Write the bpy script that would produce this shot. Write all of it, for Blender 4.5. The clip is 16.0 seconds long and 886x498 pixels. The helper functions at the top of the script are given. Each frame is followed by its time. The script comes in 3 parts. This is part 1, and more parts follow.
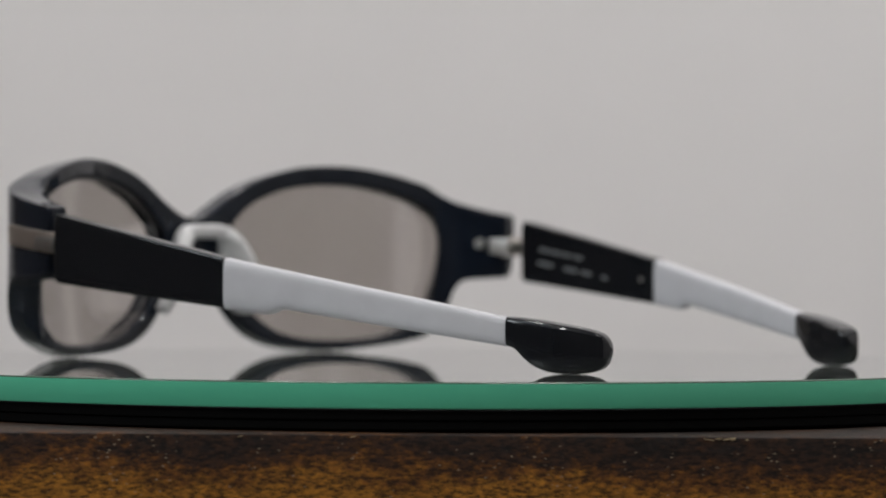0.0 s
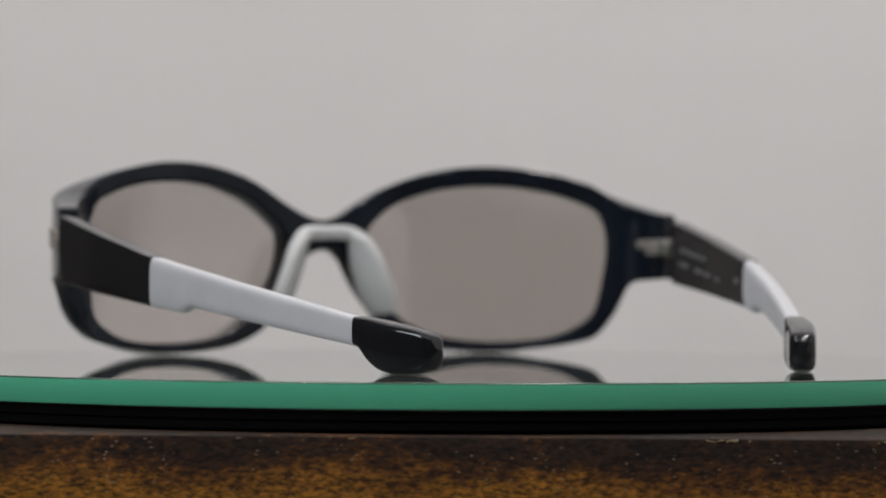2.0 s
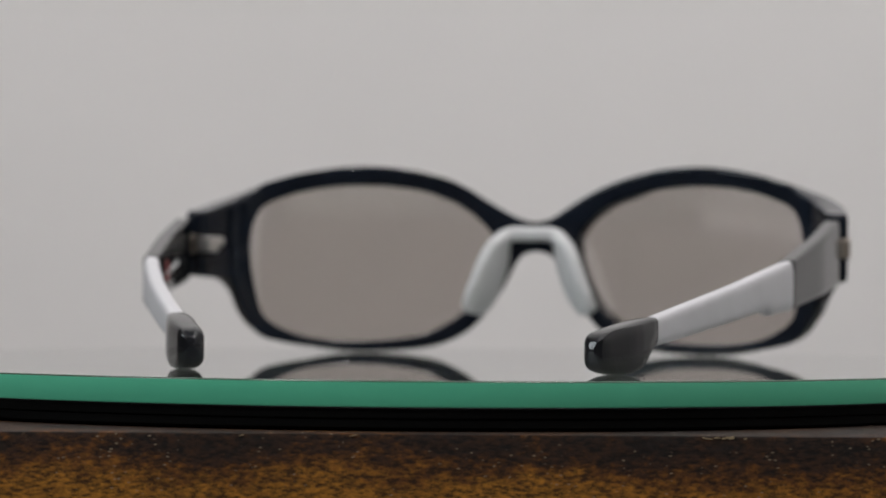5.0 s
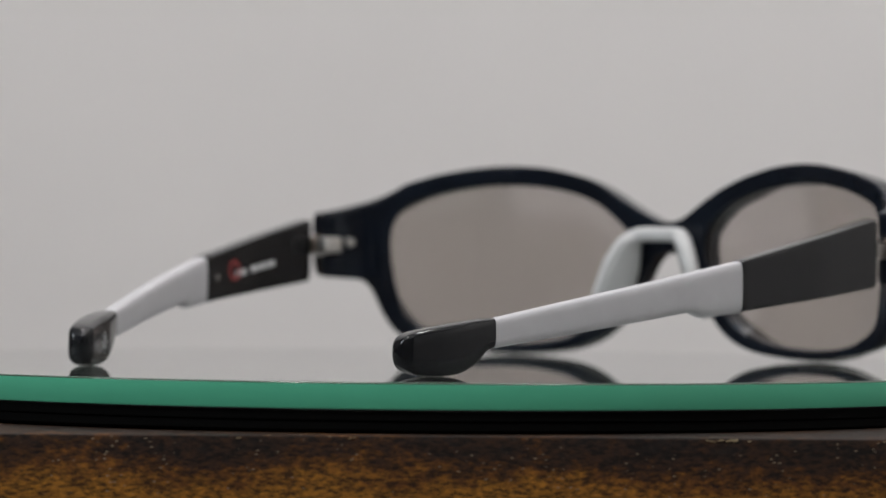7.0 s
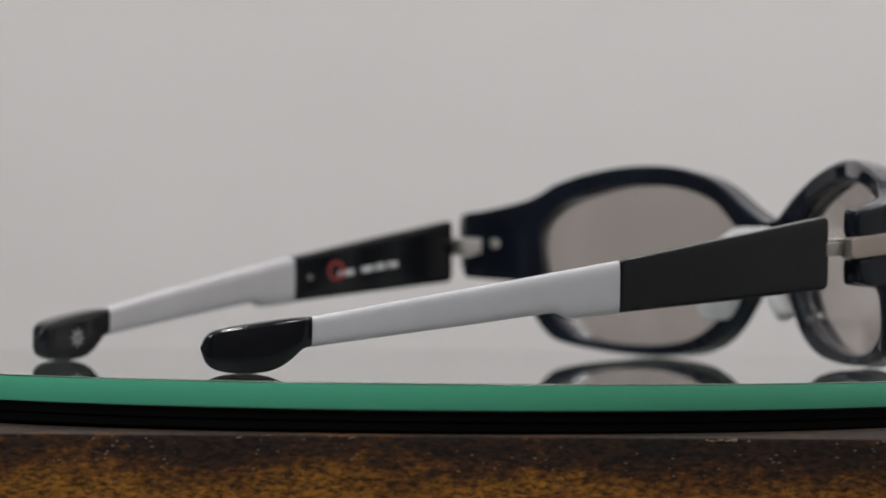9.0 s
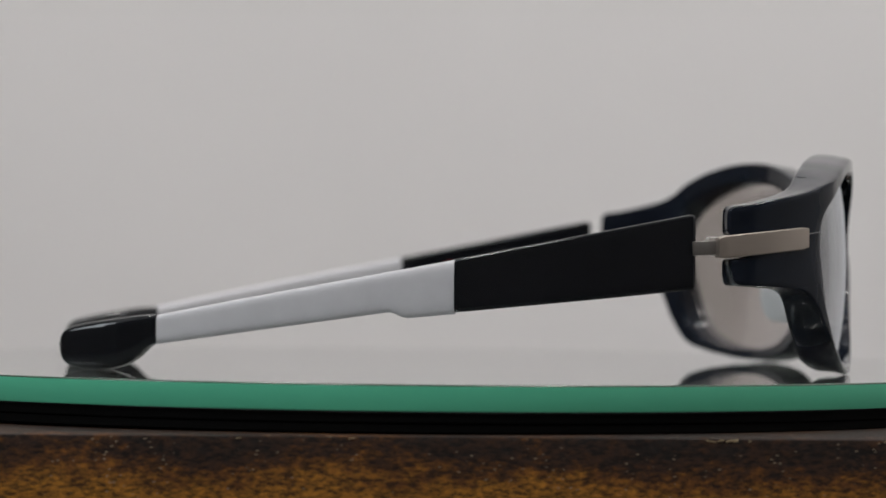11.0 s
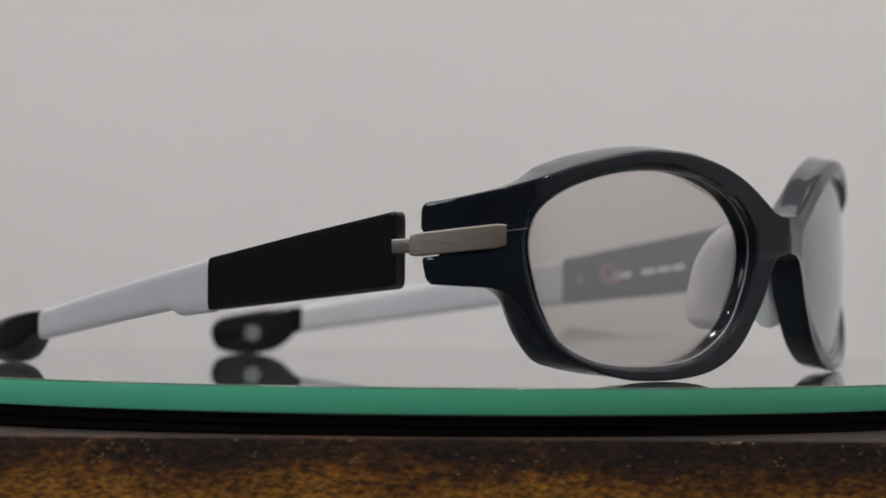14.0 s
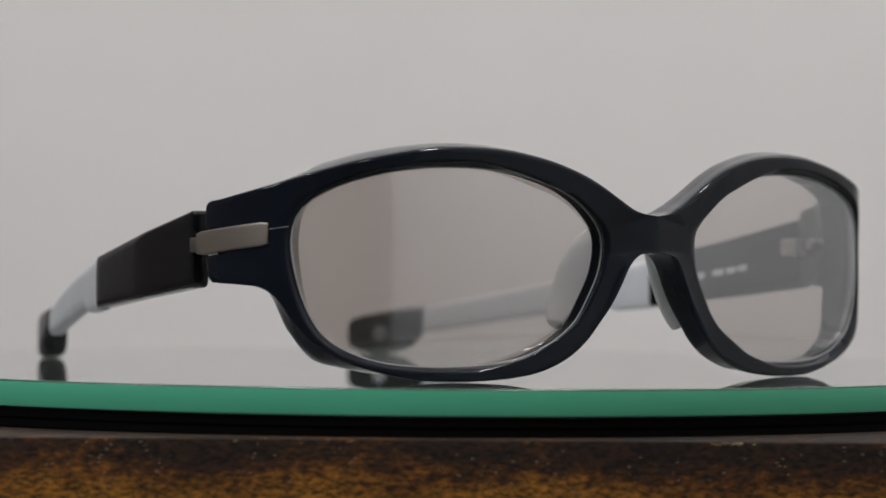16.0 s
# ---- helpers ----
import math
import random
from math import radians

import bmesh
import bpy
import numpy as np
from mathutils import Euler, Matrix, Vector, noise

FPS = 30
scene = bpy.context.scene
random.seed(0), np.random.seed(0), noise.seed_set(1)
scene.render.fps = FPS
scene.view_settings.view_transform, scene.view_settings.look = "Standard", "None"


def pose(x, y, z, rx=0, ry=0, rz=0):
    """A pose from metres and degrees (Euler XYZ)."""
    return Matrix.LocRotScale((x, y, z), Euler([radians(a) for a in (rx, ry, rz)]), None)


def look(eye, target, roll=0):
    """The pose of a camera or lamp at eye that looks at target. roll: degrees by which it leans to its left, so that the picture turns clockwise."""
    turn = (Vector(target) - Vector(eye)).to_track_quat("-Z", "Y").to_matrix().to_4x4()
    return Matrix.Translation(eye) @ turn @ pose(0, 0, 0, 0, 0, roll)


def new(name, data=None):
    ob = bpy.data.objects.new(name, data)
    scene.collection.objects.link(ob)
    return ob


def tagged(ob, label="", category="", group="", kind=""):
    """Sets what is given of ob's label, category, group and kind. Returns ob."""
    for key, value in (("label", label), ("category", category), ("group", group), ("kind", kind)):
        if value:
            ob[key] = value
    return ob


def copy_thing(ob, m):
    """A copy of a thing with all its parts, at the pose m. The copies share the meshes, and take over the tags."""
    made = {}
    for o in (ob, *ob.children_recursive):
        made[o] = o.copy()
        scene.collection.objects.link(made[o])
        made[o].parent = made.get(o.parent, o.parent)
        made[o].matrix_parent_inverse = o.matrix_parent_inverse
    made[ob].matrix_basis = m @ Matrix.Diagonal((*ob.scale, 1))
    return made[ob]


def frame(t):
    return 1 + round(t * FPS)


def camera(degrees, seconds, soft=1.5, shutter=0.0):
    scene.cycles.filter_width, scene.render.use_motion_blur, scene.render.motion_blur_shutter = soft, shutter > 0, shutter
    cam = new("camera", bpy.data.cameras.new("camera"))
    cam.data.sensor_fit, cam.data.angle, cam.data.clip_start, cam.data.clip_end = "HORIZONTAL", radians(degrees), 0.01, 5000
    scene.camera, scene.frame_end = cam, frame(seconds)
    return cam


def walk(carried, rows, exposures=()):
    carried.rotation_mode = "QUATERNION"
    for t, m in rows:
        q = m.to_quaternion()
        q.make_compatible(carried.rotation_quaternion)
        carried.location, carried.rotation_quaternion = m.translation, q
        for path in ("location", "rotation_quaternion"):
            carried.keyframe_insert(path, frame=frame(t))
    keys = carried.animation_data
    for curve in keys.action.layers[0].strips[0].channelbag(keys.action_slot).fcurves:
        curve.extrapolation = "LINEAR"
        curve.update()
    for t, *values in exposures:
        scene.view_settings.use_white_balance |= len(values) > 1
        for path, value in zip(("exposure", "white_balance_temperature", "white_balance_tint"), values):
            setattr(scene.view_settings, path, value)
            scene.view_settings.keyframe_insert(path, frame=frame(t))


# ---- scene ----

# ---------------------------------------------------------------- camera
# A long lens at table height; it creeps a little to and fro as it focuses.
EYE = Vector((0.0, -0.7122, 0.0220))
YAW, PITCH, ROLL = -0.224, 0.041, 0.401
AHEAD = Vector((math.sin(radians(0.224)), math.cos(radians(0.224)), math.sin(radians(PITCH))))
cam = camera(13.907, 16.0)
cam.data.dof.use_dof = True
cam.data.dof.focus_distance = 0.630
cam.data.dof.aperture_fstop = 19.0
CREEP = [(0.0, -5.5), (0.5, 0.2), (1.0, -0.8), (1.5, -1.0), (2.0, -0.3), (2.5, -14.0), (3.0, -12.5), (3.5, -13.4), (4.0, -14.3),
         (4.5, -12.5), (5.0, -9.0), (5.5, -5.5), (6.0, -2.8), (6.5, -1.5), (7.0, -1.0), (7.3, 0.5), (7.5, 10.0), (8.0, 10.5), (8.5, -2.0),
         (9.0, -2.0), (9.5, -1.6), (10.5, -0.6), (11.5, 0.4), (12.0, 1.0), (12.5, 1.6), (13.0, 5.2), (13.5, 5.7), (14.0, 6.2),
         (14.5, 7.5), (15.0, 8.4), (15.5, 9.0), (16.0, 8.8)]


def camera_pose(mm):
    """The camera's pose when it has crept that many millimetres ahead."""
    e = EYE + AHEAD * (mm * 0.001)
    e = Matrix.Translation(e) @ pose(0, 0, 0, 90 + PITCH, 0, YAW) @ pose(0, 0, 0, 0, 0, ROLL)
    return e


walk(cam, [(t, camera_pose(mm)) for t, mm in CREEP])

# ---------------------------------------------------------------- light
world = bpy.data.worlds.new("room_world")
scene.world = world
world.use_nodes = True
world.node_tree.nodes["Background"].inputs[0].default_value = (0.9, 0.95, 1.0, 1)
world.node_tree.nodes["Background"].inputs[1].default_value = 0.02
scene.view_settings.exposure = 0.11


def area_lamp(name, eye, target, size, size_y, watts, colour):
    d = bpy.data.lights.new(name, "AREA")
    d.shape, d.size, d.size_y, d.energy, d.color = "RECTANGLE", size, size_y, watts, colour
    ob = new(name, d)
    ob.matrix_world = look(eye, target)
    return ob


DOWNLIGHTS = [(sx, sy) for sx in (-0.45, 0.4) for sy in (-1.05, -0.15)]
for sx, sy in DOWNLIGHTS:
    area_lamp("downlight_lamp", (sx, sy, 1.635), (sx, sy + 0.001, 0), 0.12, 0.12, 5.6, (1.0, 0.985, 0.97))
# added fill lamps, out of view, brighten the north and east walls
area_lamp("wall_fill_lamp", (0.0, 0.45, 1.58), (0.0, 1.2, 1.45), 2.0, 0.1, 13.6, (1.0, 0.98, 0.98))
area_lamp("wall_fill_lamp", (0.75, -0.3, 1.58), (1.4, -0.3, 1.45), 0.1, 1.4, 8.2, (1.0, 0.975, 0.965))
# added cool light from the left; its window is assumed
area_lamp("cool_side_light", (-1.45, -0.8, 1.13), (0, -0.8, 0.90), 0.62, 0.78, 13.0, (0.88, 0.95, 1.0))

# ---------------------------------------------------------------- materials


def material(name, colour, rough=0.5, metal=0.0, **extra):
    m = bpy.data.materials.new(name)
    m.use_nodes = True
    b = m.node_tree.nodes["Principled BSDF"]
    b.inputs["Base Color"].default_value = (*colour, 1)
    b.inputs["Roughness"].default_value = rough
    b.inputs["Metallic"].default_value = metal
    for key, value in extra.items():
        b.inputs[key.replace("_", " ")].default_value = value
    return m, m.node_tree, b


def textured(nt, kind, scale, detail=4.0, stretch=(1, 1, 1), rough=0.55):
    """A noise or similar texture in object space; scale is per metre."""
    co = nt.nodes.new("ShaderNodeTexCoord")
    mp = nt.nodes.new("ShaderNodeMapping")
    mp.inputs["Scale"].default_value = stretch
    tx = nt.nodes.new(kind)
    tx.inputs["Scale"].default_value = scale
    if "Detail" in tx.inputs:
        tx.inputs["Detail"].default_value = detail
        tx.inputs["Roughness"].default_value = rough
    nt.links.new(co.outputs["Object"], mp.inputs["Vector"])
    nt.links.new(mp.outputs["Vector"], tx.inputs["Vector"])
    return tx


def ramp(nt, source, stops):
    r = nt.nodes.new("ShaderNodeValToRGB")
    e = r.color_ramp.elements
    while len(e) < len(stops):
        e.new(0.5)
    for el, (pos, col) in zip(e, stops):
        el.position, el.color = pos, (*col, 1)
    nt.links.new(source, r.inputs["Fac"])
    return r


def bumped(nt, b, source, strength, distance):
    n = nt.nodes.new("ShaderNodeBump")
    n.inputs["Strength"].default_value, n.inputs["Distance"].default_value = strength, distance
    nt.links.new(source, n.inputs["Height"])
    nt.links.new(n.outputs["Normal"], b.inputs["Normal"])


def rough_vary(nt, b, source, low, high):
    r = nt.nodes.new("ShaderNodeMapRange")
    r.inputs["To Min"].default_value, r.inputs["To Max"].default_value = low, high
    nt.links.new(source, r.inputs["Value"])
    nt.links.new(r.outputs["Result"], b.inputs["Roughness"])


def make_acetate():
    m, nt, b = material("navy_black_acetate", (0.006, 0.008, 0.012), 0.06, IOR=1.5, Specular_IOR_Level=0.27, Coat_Weight=0.0)
    n = textured(nt, "ShaderNodeTexNoise", 900.0, 3)
    rough_vary(nt, b, n.outputs["Fac"], 0.02, 0.05)
    n2 = textured(nt, "ShaderNodeTexNoise", 60.0, 2)
    r = ramp(nt, n2.outputs["Fac"], [(0.3, (0.006, 0.008, 0.013)), (0.7, (0.009, 0.013, 0.021))])
    nt.links.new(r.outputs["Color"], b.inputs["Base Color"])
    return m


def make_black_gloss():
    m, nt, b = material("black_gloss_lacquer", (0.006, 0.007, 0.009), 0.08, IOR=1.48, Specular_IOR_Level=0.40)
    n = textured(nt, "ShaderNodeTexNoise", 1500.0, 3)
    rough_vary(nt, b, n.outputs["Fac"], 0.05, 0.16)
    bumped(nt, b, n.outputs["Fac"], 0.03, 0.0001)
    return m


def make_white_rubber(name, colour, rough):
    m, nt, b = material(name, colour, rough, Subsurface_Weight=0.0)
    n = textured(nt, "ShaderNodeTexNoise", 220.0, 5)
    lo = tuple(c * 0.93 for c in colour)
    r = ramp(nt, n.outputs["Fac"], [(0.3, lo), (0.7, colour)])
    nt.links.new(r.outputs["Color"], b.inputs["Base Color"])
    n2 = textured(nt, "ShaderNodeTexNoise", 3000.0, 2)
    bumped(nt, b, n2.outputs["Fac"], 0.08, 0.0001)
    return m


def make_metal():
    m, nt, b = material("brushed_champagne_metal", (0.42, 0.37, 0.325), 0.42, 1.0)
    n = textured(nt, "ShaderNodeTexNoise", 700.0, 4, (1, 0.06, 3.0))
    rough_vary(nt, b, n.outputs["Fac"], 0.38, 0.55)
    bumped(nt, b, n.outputs["Fac"], 0.12, 0.0001)
    return m


def make_lens(name, gloss):
    """One face of a thin tinted lens: it lets light straight through, and mirrors by its coating and angle."""
    m = bpy.data.materials.new(name)
    m.use_nodes = True
    nt = m.node_tree
    nt.nodes.remove(nt.nodes["Principled BSDF"])
    tr = nt.nodes.new("ShaderNodeBsdfTransparent")
    tr.inputs["Color"].default_value = (0.808, 0.772, 0.749, 1)
    gl = nt.nodes.new("ShaderNodeBsdfGlossy")
    gl.inputs["Roughness"].default_value = 0.09
    gl.inputs["Color"].default_value = (0.92, 0.96, 1.0, 1)
    lw = nt.nodes.new("ShaderNodeLayerWeight")
    lw.inputs["Blend"].default_value = 0.5
    pw = nt.nodes.new("ShaderNodeMath")
    pw.operation = "POWER"
    pw.inputs[1].default_value = 5.0
    nt.links.new(lw.outputs["Facing"], pw.inputs[0])
    fr = nt.nodes.new("ShaderNodeMapRange")
    fr.inputs["To Min"].default_value, fr.inputs["To Max"].default_value = gloss, 1.0
    nt.links.new(pw.outputs[0], fr.inputs["Value"])
    mix = nt.nodes.new("ShaderNodeMixShader")
    nt.links.new(fr.outputs[0], mix.inputs[0])
    nt.links.new(tr.outputs[0], mix.inputs[1])
    nt.links.new(gl.outputs[0], mix.inputs[2])
    nt.links.new(mix.outputs[0], nt.nodes["Material Output"].inputs["Surface"])
    return m


def make_wood():
    m, nt, b = material("worn_dark_wood", (0.05, 0.025, 0.012), 0.6, IOR=1.45, Specular_IOR_Level=0.3)
    links = nt.links

    def math_node(op, a, bb):
        n = nt.nodes.new("ShaderNodeMath")
        n.operation = op
        for k, v in enumerate((a, bb)):
            if isinstance(v, (int, float)):
                n.inputs[k].default_value = v
            else:
                links.new(v, n.inputs[k])
        return n.outputs[0]

    big = textured(nt, "ShaderNodeTexNoise", 60.0, 5, (0.7, 1, 1.6), 0.6)
    mid = textured(nt, "ShaderNodeTexNoise", 420.0, 6, (0.6, 1, 1.2), 0.75)
    # tone runs from dark along the arris to golden below, slightly darker rightwards
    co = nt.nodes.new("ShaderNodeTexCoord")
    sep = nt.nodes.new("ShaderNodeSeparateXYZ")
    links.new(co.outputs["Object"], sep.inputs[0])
    height_tone = nt.nodes.new("ShaderNodeMapRange")
    height_tone.inputs["From Min"].default_value, height_tone.inputs["From Max"].default_value = -0.0105, -0.0185
    height_tone.inputs["To Min"].default_value, height_tone.inputs["To Max"].default_value = -0.14, 0.15
    links.new(sep.outputs["Z"], height_tone.inputs["Value"])
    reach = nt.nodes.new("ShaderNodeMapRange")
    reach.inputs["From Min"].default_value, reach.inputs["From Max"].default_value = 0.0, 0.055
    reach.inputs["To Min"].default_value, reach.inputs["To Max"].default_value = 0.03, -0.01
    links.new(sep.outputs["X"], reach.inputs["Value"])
    tone = math_node("ADD", reach.outputs[0], math_node("ADD", math_node("ADD", math_node("ADD", math_node("MULTIPLY", big.outputs["Fac"], 0.5), 0.052), math_node("MULTIPLY", mid.outputs["Fac"], 0.62)), height_tone.outputs[0]))
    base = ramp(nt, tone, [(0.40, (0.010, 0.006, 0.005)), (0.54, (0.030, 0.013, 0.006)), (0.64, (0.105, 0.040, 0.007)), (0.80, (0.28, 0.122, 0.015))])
    pits = textured(nt, "ShaderNodeTexNoise", 1500.0, 4, (0.42, 1, 1.05), 0.75)
    pr = ramp(nt, pits.outputs["Fac"], [(0.40, (0.10, 0.09, 0.09)), (0.50, (0.85, 0.85, 0.85)), (0.62, (1.6, 1.5, 1.3))])
    mul = nt.nodes.new("ShaderNodeMix")
    mul.data_type, mul.blend_type = "RGBA", "MULTIPLY"
    mul.inputs["Factor"].default_value = 0.85
    links.new(base.outputs["Color"], mul.inputs["A"])
    links.new(pr.outputs["Color"], mul.inputs["B"])
    speck = textured(nt, "ShaderNodeTexVoronoi", 1250.0, 4, (0.42, 1, 1.25))
    speck.inputs["Detail"].default_value = 0.0
    sr = ramp(nt, speck.outputs["Distance"], [(0.09, (1, 1, 1)), (0.19, (0, 0, 0))])
    sel = textured(nt, "ShaderNodeTexNoise", 330.0, 2)
    ss = ramp(nt, sel.outputs["Fac"], [(0.52, (0, 0, 0)), (0.56, (1, 1, 1))])
    out = nt.nodes.new("ShaderNodeMix")
    out.data_type = "RGBA"
    links.new(math_node("MULTIPLY", sr.outputs["Color"], ss.outputs["Color"]), out.inputs["Factor"])
    links.new(mul.outputs["Result"], out.inputs["A"])
    out.inputs["B"].default_value = (0.26, 0.20, 0.13, 1)
    links.new(out.outputs["Result"], b.inputs["Base Color"])
    rough_vary(nt, b, mid.outputs["Fac"], 0.55, 0.9)
    bumped(nt, b, pits.outputs["Fac"], 0.4, 0.0003)
    return m


def make_paint(name, colour, rough=0.85):
    m, nt, b = material(name, colour, rough)
    n = textured(nt, "ShaderNodeTexNoise", 3.0, 3)
    lo = tuple(c * 0.965 for c in colour)
    r = ramp(nt, n.outputs["Fac"], [(0.35, lo), (0.65, colour)])
    nt.links.new(r.outputs["Color"], b.inputs["Base Color"])
    n2 = textured(nt, "ShaderNodeTexNoise", 350.0, 4)
    bumped(nt, b, n2.outputs["Fac"], 0.1, 0.0005)
    return m


ACETATE = make_acetate()
BLACK = make_black_gloss()
WHITE = make_white_rubber("pale_grey_satin_plastic", (0.54, 0.535, 0.56), 0.5)
SILICONE = make_white_rubber("white_silicone", (0.62, 0.62, 0.625), 0.5)
METAL = make_metal()
# a lighter copy of the hinge steel, for the blocks and front rivets
BRIGHT = material("lighter_hinge_steel", (0.80, 0.78, 0.75), 0.4, 1.0)[0]
STEEL = material("hinge_steel", (0.36, 0.35, 0.335), 0.38, 1.0)[0]
LENS = make_lens("mirror_coated_tinted_lens", 0.30)
LENS_BACK = make_lens("plain_tinted_lens", 0.05)
BEVEL = material("pale_edge_line", (0.34, 0.34, 0.35), 0.22, IOR=1.55)[0]
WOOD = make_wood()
CHIP = make_paint("bare_wood", (0.28, 0.21, 0.115), 0.8)
TRIM = make_paint("white_enamel", (0.78, 0.78, 0.77), 0.4)
WALL = make_paint("pale_grey_paint", (0.785, 0.772, 0.766))
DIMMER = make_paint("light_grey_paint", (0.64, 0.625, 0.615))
# dark paint stands in for the shade of the unseen dim room
DIM_ROOM = make_paint("dim_room_shade_paint", (0.125, 0.108, 0.098))
FLOORING = make_paint("brown_grey_floor", (0.12, 0.105, 0.095), 0.7)
PLATTER = material("black_platter_plastic", (0.003, 0.003, 0.003), 0.8, Specular_IOR_Level=0.05)[0]
SHEET = make_paint("dark_grey_card", (0.06, 0.059, 0.059), 0.7)
PETAL = material("pale_grey_print", (0.38, 0.39, 0.40), 0.5)[0]
DIMPRINT = material("grey_print", (0.16, 0.165, 0.17), 0.5)[0]
PRINT = material("white_print", (0.75, 0.76, 0.78), 0.5)[0]
RED = material("red_print", (0.30, 0.035, 0.035), 0.5)[0]
GLASS = material("clear_greenish_glass", (0.92, 0.97, 0.94), 0.0, IOR=1.52, Transmission_Weight=1.0)[0]
EDGE = material("green_glass_edge", (0.115, 0.61, 0.375), 0.45, IOR=1.5)[0]

ARRIS = material("polished_glass_bevel", (0.05, 0.085, 0.06), 0.15, IOR=1.5)[0]

# ---------------------------------------------------------------- mesh helpers
MM = 0.001


def mesh_object(name, verts, faces, mat, parent=None, label="", smooth=True, sharp=None):
    """One mesh object from vertices in millimetres."""
    me = bpy.data.meshes.new(name)
    me.from_pydata([(x * MM, y * MM, z * MM) for x, y, z in verts], [], faces)
    bm = bmesh.new()
    bm.from_mesh(me)
    bmesh.ops.remove_doubles(bm, verts=bm.verts, dist=1e-6)
    bmesh.ops.recalc_face_normals(bm, faces=bm.faces)
    for f in bm.faces:
        f.smooth = smooth
    if sharp:
        for e in bm.edges:
            if len(e.link_faces) == 2 and e.calc_face_angle(0) > radians(sharp):
                e.smooth = False
    bm.to_mesh(me)
    bm.free()
    me.materials.append(mat)
    ob = new(name, me)
    if parent:
        ob.parent = parent
    if label:
        tagged(ob, label)
    return ob


def rounded_box(name, size, m, mat, parent=None, label="", bevel=0.3, segments=2):
    """A box with rounded edges, size in millimetres, set by the matrix m (in millimetres)."""
    bm = bmesh.new()
    bmesh.ops.create_cube(bm, size=1.0)
    bmesh.ops.scale(bm, vec=size, verts=bm.verts)
    bmesh.ops.bevel(bm, geom=list(bm.edges), offset=bevel, segments=segments, profile=0.6, affect="EDGES")
    bmesh.ops.transform(bm, matrix=m, verts=bm.verts)
    verts = [tuple(v.co) for v in bm.verts]
    bm.verts.index_update()
    faces = [[v.index for v in f.verts] for f in bm.faces]
    bm.free()
    return mesh_object(name, verts, faces, mat, parent, label, True, 40)


def lathe(name, profile, mat, parent=None, label="", steps=192, sharp=30):
    """A turned body: profile of (radius, z) in millimetres from the axis out and back to it."""
    verts, faces = [], []
    n = len(profile)
    for i in range(steps):
        a = 2 * math.pi * i / steps
        verts += [(r * math.cos(a), r * math.sin(a), z) for r, z in profile]
    for i in range(steps):
        j = (i + 1) % steps
        for k in range(n - 1):
            quad = [i * n + k, j * n + k, j * n + k + 1, i * n + k + 1]
            faces.append(quad)
    return mesh_object(name, verts, faces, mat, parent, label, True, sharp)


def catmull(points, per=12, closed=False):
    """A smooth curve through the points."""
    p = np.array(points, float)
    if closed:
        q = np.vstack([p[-1], p, p[0], p[1]])
    else:
        q = np.vstack([2 * p[0] - p[1], p, 2 * p[-1] - p[-2]])
    out = []
    for i in range(1, len(q) - 2):
        a, b, c, d = q[i - 1], q[i], q[i + 1], q[i + 2]
        for t in np.arange(per) / per:
            out.append(0.5 * (2 * b + (c - a) * t + (2 * a - 5 * b + 4 * c - d) * t * t + (3 * b - a - 3 * c + d) * t ** 3))
    if not closed:
        out.append(q[-2])
    return np.array(out)


def loft(name, sections, mat, parent=None, label="", sharp=50):
    """Skin over closed cross-sections, capped at both ends; millimetres."""
    n = len(sections[0])
    verts = [tuple(v) for s in sections for v in s]
    faces = []
    for i in range(len(sections) - 1):
        for k in range(n):
            l = (k + 1) % n
            faces.append([i * n + k, i * n + l, (i + 1) * n + l, (i + 1) * n + k])
    faces.append(list(range(n)))
    faces.append([(len(sections) - 1) * n + k for k in range(n)])
    return mesh_object(name, verts, faces, mat, parent, label, True, sharp)


def superellipse(n, power):
    a = np.arange(n) * 2 * math.pi / n
    c, s = np.cos(a), np.sin(a)
    return np.sign(c) * np.abs(c) ** (2 / power), np.sign(s) * np.abs(s) ** (2 / power)


# ---------------------------------------------------------------- the room
def slab(name, x0, x1, y0, y1, z0, z1, mat, label, category):
    m = Matrix.Translation(((x0 + x1) * 500, (y0 + y1) * 500, (z0 + z1) * 500))
    ob = rounded_box(name, ((x1 - x0) * 1000, (y1 - y0) * 1000, (z1 - z0) * 1000), m, mat, None, label, 1.0, 1)
    return tagged(ob, label, category, kind="structure")


slab("floor", -1.5, 1.5, -2.2, 1.3, -0.83, -0.75, FLOORING, "plain brown-grey floor of the room", "floor")
slab("wall_north", -1.5, 1.5, 1.2, 1.3, -0.75, 1.65, WALL, "plain pale grey painted wall behind the table", "wall")
# the unseen south and west walls carry the dim room's shade as colour
slab("wall_south", -1.5, 1.5, -2.2, -2.1, -0.75, 1.65, DIM_ROOM, "unseen wall on the camera's side, the dim room's shade in its paint", "wall")
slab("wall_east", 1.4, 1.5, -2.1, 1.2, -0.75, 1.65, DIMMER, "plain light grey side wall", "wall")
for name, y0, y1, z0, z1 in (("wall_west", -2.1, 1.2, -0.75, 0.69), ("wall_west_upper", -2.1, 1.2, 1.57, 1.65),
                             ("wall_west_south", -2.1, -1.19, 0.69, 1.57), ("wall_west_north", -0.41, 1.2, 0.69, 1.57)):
    slab(name, -1.5, -1.4, y0, y1, z0, z1, DIM_ROOM, "unseen side wall, the dim room's shade in its dark paint", "wall")
slab("ceiling", -1.5, 1.5, -2.2, 1.3, 1.65, 1.75, WALL, "plain white ceiling", "ceiling")


